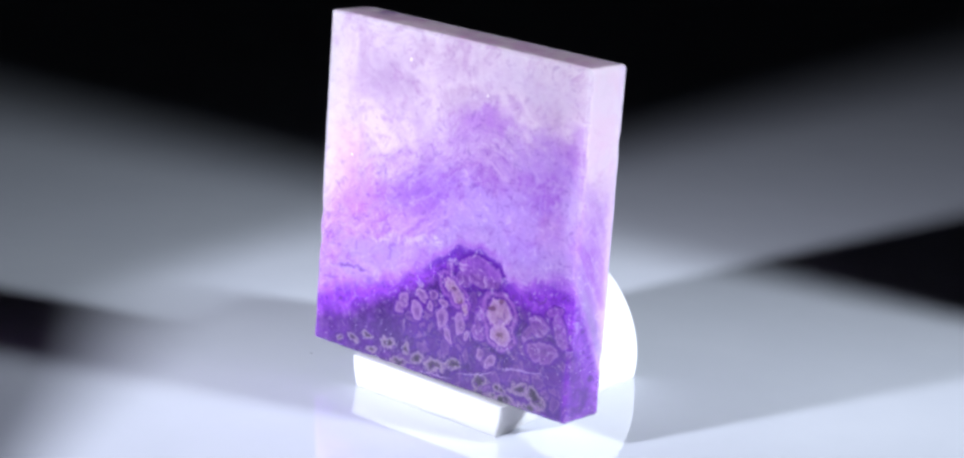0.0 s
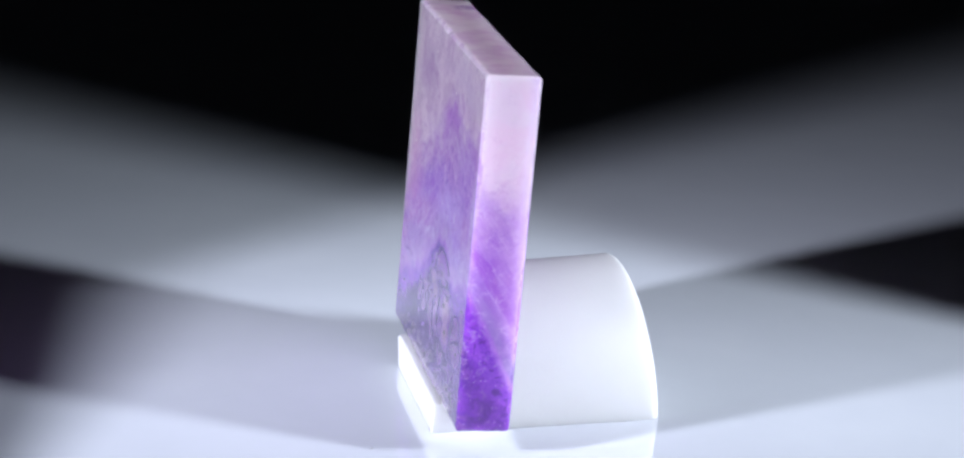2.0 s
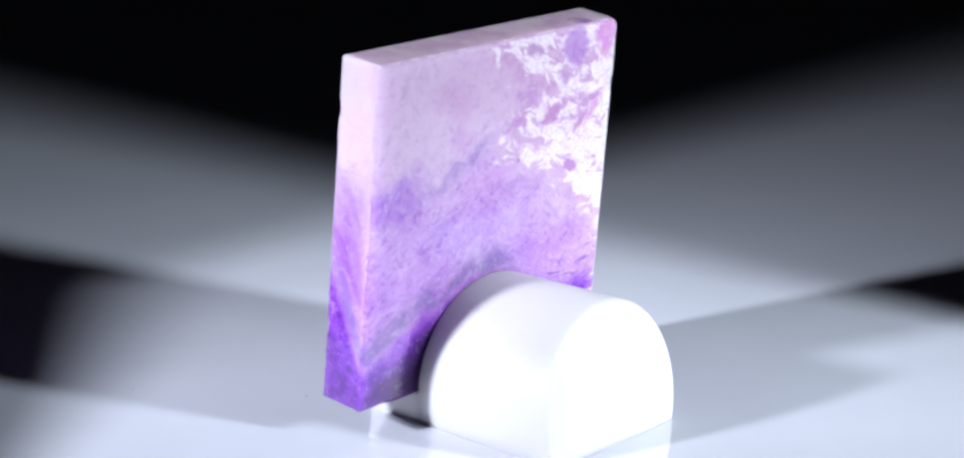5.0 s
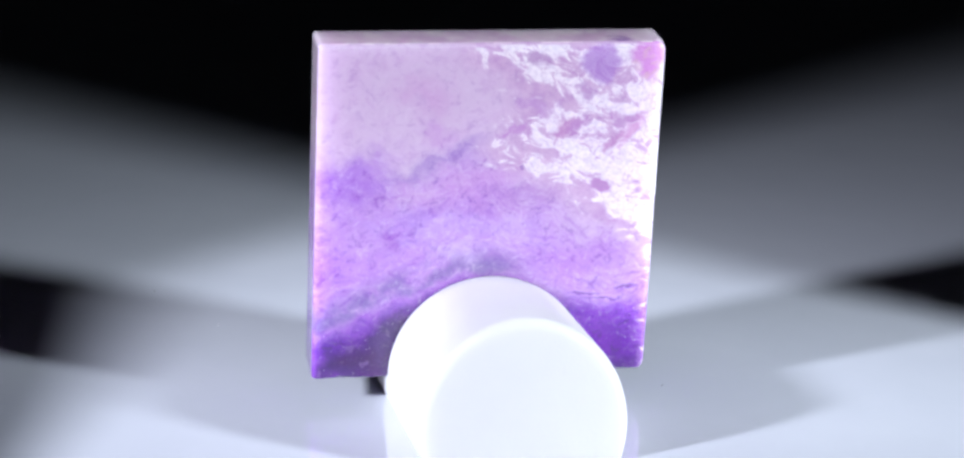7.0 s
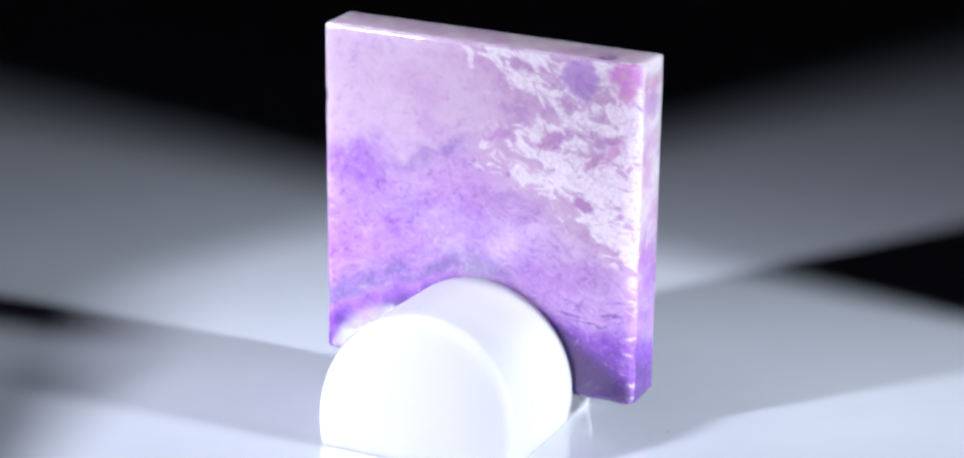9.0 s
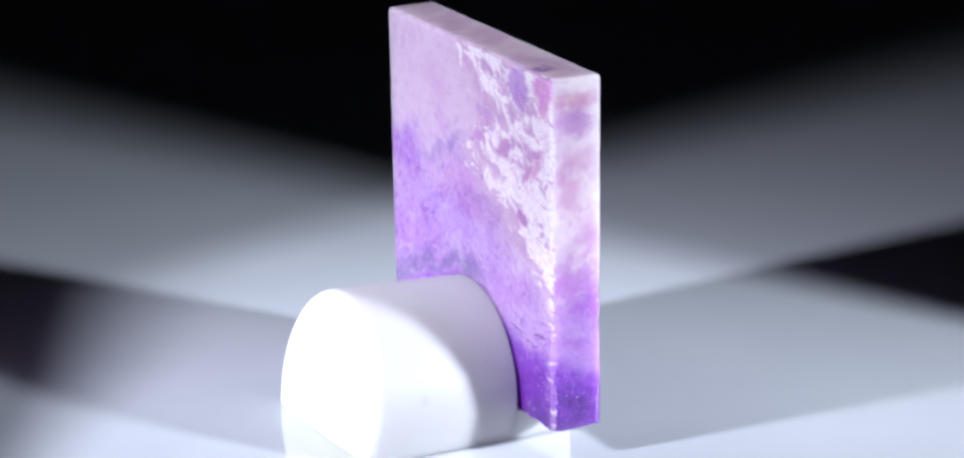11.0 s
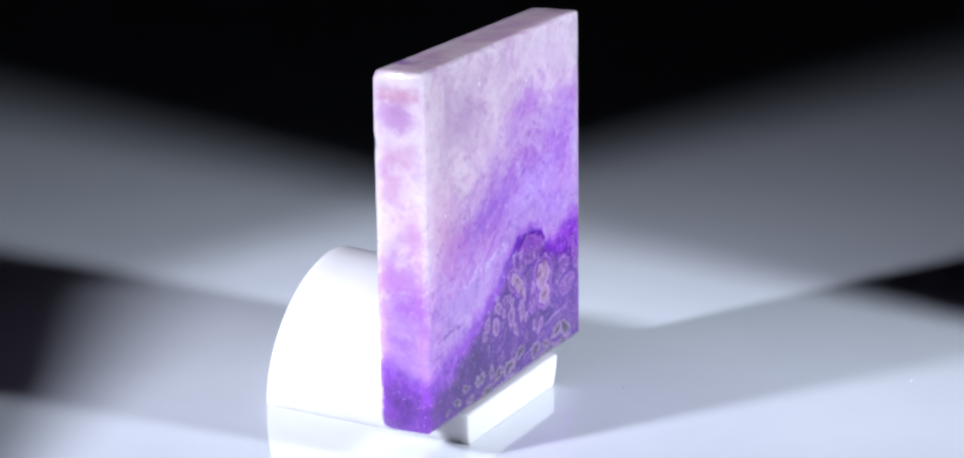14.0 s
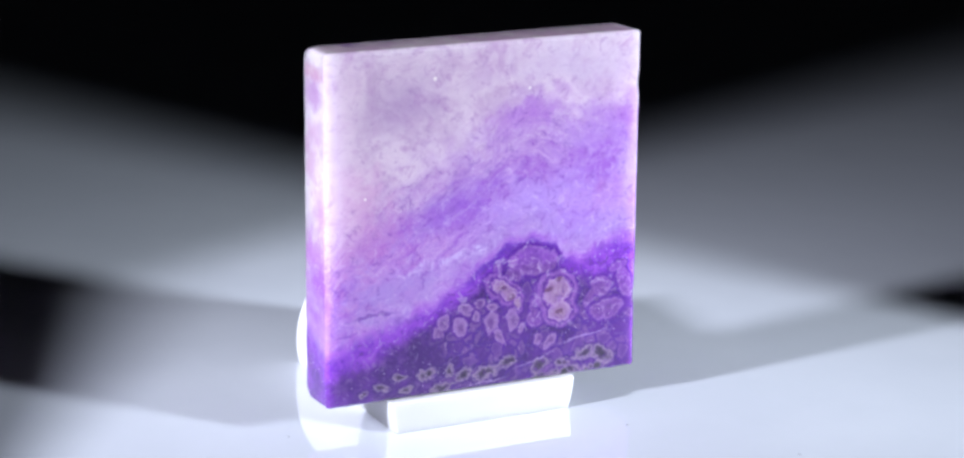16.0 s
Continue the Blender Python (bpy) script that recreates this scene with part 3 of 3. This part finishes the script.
Y_LEDGE, Y_BACK, Y_END, LEDGE = -0.0081, 0.00155, 0.0257, 0.00475
LEAN = 3.08


def arch(top):
    """Outline of the plug's cross-section above the table, up to a height."""
    low = math.asin(max(-1, -ZC / R))
    high = math.pi / 2 if top is None else math.asin(min(1, (top - ZC) / R))
    right = [(R * math.cos(a), ZC + R * math.sin(a)) for a in np.linspace(low, high, 40 if top is None else 8)]
    left = [(-x, z) for x, z in reversed(right)]
    return right + (left[1:] if top is None else left)


def loft(name, loops, parent):
    """A closed body through loops of equal count, one behind the other."""
    bm = bmesh.new()
    rows = [[bm.verts.new(co) for co in loop] for loop in loops]
    k = len(rows[0])
    for a, b in zip(rows, rows[1:]):
        for i in range(k):
            bm.faces.new((a[i], a[(i + 1) % k], b[(i + 1) % k], b[i]))
    bm.faces.new(rows[0])
    bm.faces.new(rows[-1])
    return part(name, bm, PLASTIC, parent)


def backrest(parent):
    """The half-round block: a flat face to the stone, the free end leaning back, its rim rounded, its middle slightly domed."""
    soft, dome = 0.0012, 0.0003
    loops = []
    # share of the outline, how far short of the end
    ends = [(1 - soft / R * (1 - math.cos(a)), soft * (1 - math.sin(a))) for a in np.linspace(0, math.pi / 2, 6)]
    ends += [(s, -dome * (1 - s * s)) for s in (0.8, 0.6, 0.4, 0.2, 0.04)]
    for share, short in [(1, None), (1, 0.012)] + ends:
        loop = []
        for x, z in arch(None):
            x, z = x * share, z * share
            y = Y_BACK if short is None else Y_END - z * tan_e + 0.04 * x - short
            loop.append((UC + x - 0.0445 * y, y, z * (1 + 1.8 * (y - Y_BACK))))
        loops.append(loop)
    return loft("backrest", loops, parent)


def ledge(parent):
    """The low step in front, on which the stone stands."""
    edge = 0.0004
    loops = []
    for y, less in ((Y_LEDGE, edge), (Y_LEDGE + edge * 0.3, edge * 0.3), (Y_LEDGE + edge, 0), (Y_BACK, 0)):
        top = max(z for x, z in arch(LEDGE))
        loops.append([(UC + x * (1 - less / R) - 0.0445 * y, y, min(z, top - less)) for x, z in arch(LEDGE)])
    return loft("ledge", loops, parent)


stand = tagged(new("display_stand"), "white plastic half-round display stand with a cut ledge", "display stand")
tan_e = math.tan(radians(8.0))
backrest(stand)
ledge(stand)


# ---- the stone ----
def stone_slab():
    rnd = random.Random(4)
    bm = bmesh.new()
    box(bm, -SIDE / 2, SIDE / 2, 0, DEEP, 0, TALL)
    # a worn lower corner at the back and a nicked upper one
    for co, no in (((-SIDE / 2 + 0.0010, DEEP, 0), (-1, 0.6, -0.75)), ((-SIDE / 2 + 0.0011, DEEP, TALL), (-0.9, 0.5, 1.0))):
        r = bmesh.ops.bisect_plane(bm, geom=bm.verts[:] + bm.edges[:] + bm.faces[:], plane_co=co, plane_no=no, clear_outer=True)
        bmesh.ops.edgeloop_fill(bm, edges=[e for e in r["geom_cut"] if isinstance(e, bmesh.types.BMEdge)])
    for length, cuts in ((0.02, 56), (0.004, 8)):
        longer = [e for e in bm.edges if length < e.calc_length() < length * 3]
        bmesh.ops.subdivide_edges(bm, edges=longer, cuts=cuts)
    sharp = [e for e in bm.edges if len(e.link_faces) == 2 and e.calc_face_angle() > 0.3]
    bmesh.ops.bevel(bm, geom=sharp, offset=0.0005, segments=3, profile=0.5, affect="EDGES", clamp_overlap=True)
    # ground edges: tiny unevenness and a few chips, the flat sides kept flat
    chips = [Vector((rnd.choice((-0.5, 0.5)) * SIDE, rnd.choice((0, DEEP)), rnd.uniform(0, TALL))) for _ in range(9)]
    chips += [Vector((rnd.uniform(-0.5, 0.5) * SIDE, rnd.choice((0, DEEP)), rnd.choice((0, TALL)))) for _ in range(7)]
    planes = ((-SIDE / 2, SIDE / 2), (0, DEEP), (0, TALL))
    middle = Vector((0, DEEP / 2, TALL / 2))
    for v in bm.verts:
        on = [min(abs(v.co[k] - p) for p in planes[k]) < 1e-6 for k in range(3)]
        if sum(on) > 1:
            continue
        bite = 0.00005 * rnd.random() + sum(0.00028 * max(0, 1 - (v.co - c).length / 0.0012) for c in chips)
        for k in range(3):
            near = min(abs(v.co[k] - p) for p in planes[k])
            if not on[k] and near < 0.0008:
                v.co[k] += bite if v.co[k] < middle[k] else -bite
    me = mesh_of("stone_slab", bm, STONE[0], 30)
    for material in STONE[1:]:
        me.materials.append(material)
    me.polygons.foreach_set("material_index", [0 if p.normal.y < -0.35 else 1 if p.normal.y > 0.35 else 2 for p in me.polygons])
    return tagged(new("stone_slab", me), "polished square slab of banded purple and lilac stone", "stone slab")


stone = stone_slab()
SEAT = pose(-0.0012, -0.00696, LEDGE) @ pose(0, 0, 0, -LEAN)


# ---- dust on the turning sheet ----
def dust_material():
    n = Net("dust_lint")
    n.set(Base_Color=n.mix(n.noise(n.coord, 3000), (0.12, 0.12, 0.13), (0.5, 0.5, 0.52)), Roughness=0.9)
    return n.mat


LINT = dust_material()


def dust_speck(long, wide, seed):
    rnd = random.Random(seed)
    bm = bmesh.new()
    bmesh.ops.create_icosphere(bm, subdivisions=2, radius=1)
    for v in bm.verts:
        v.co *= rnd.uniform(0.7, 1.15)
        v.co = Vector((v.co.x * long, v.co.y * wide, max(0, 0.3 + v.co.z) * wide))
    me = mesh_of("dust_speck", bm, LINT)
    return tagged(new("dust_speck", me), "tiny grey dust speck lying on the white sheet", "dust", "dust specks")


# distance from the axis, angle at rest, half length, half width
SPECKS = [(dust_speck(a, b, i), pose(0, 0, 0, 0, 0, turn) @ pose(r, 0, 0, 0, 0, 35 * i)) for i, (r, turn, a, b) in enumerate((
    (0.0695, 308.5, 0.00035, 0.00014), (0.0501, 312.9, 0.0003, 0.00010), (0.0306, 186.1, 0.00018, 0.00012), (0.0243, 314.0, 0.00022, 0.00012)))]


def motions():
    """Stone and stand turn together at an even pace, clockwise from above."""
    turn = [(t / 2, pose(0, 0, 0, 0, 0, -41.51 - 18.197 * t / 2)) for t in range(33)]
    walk(stand, turn)
    walk(stone, [(t, m @ SEAT) for t, m in turn])
    for speck, place in SPECKS:
        walk(speck, [(t, m @ place) for t, m in turn])


motions()
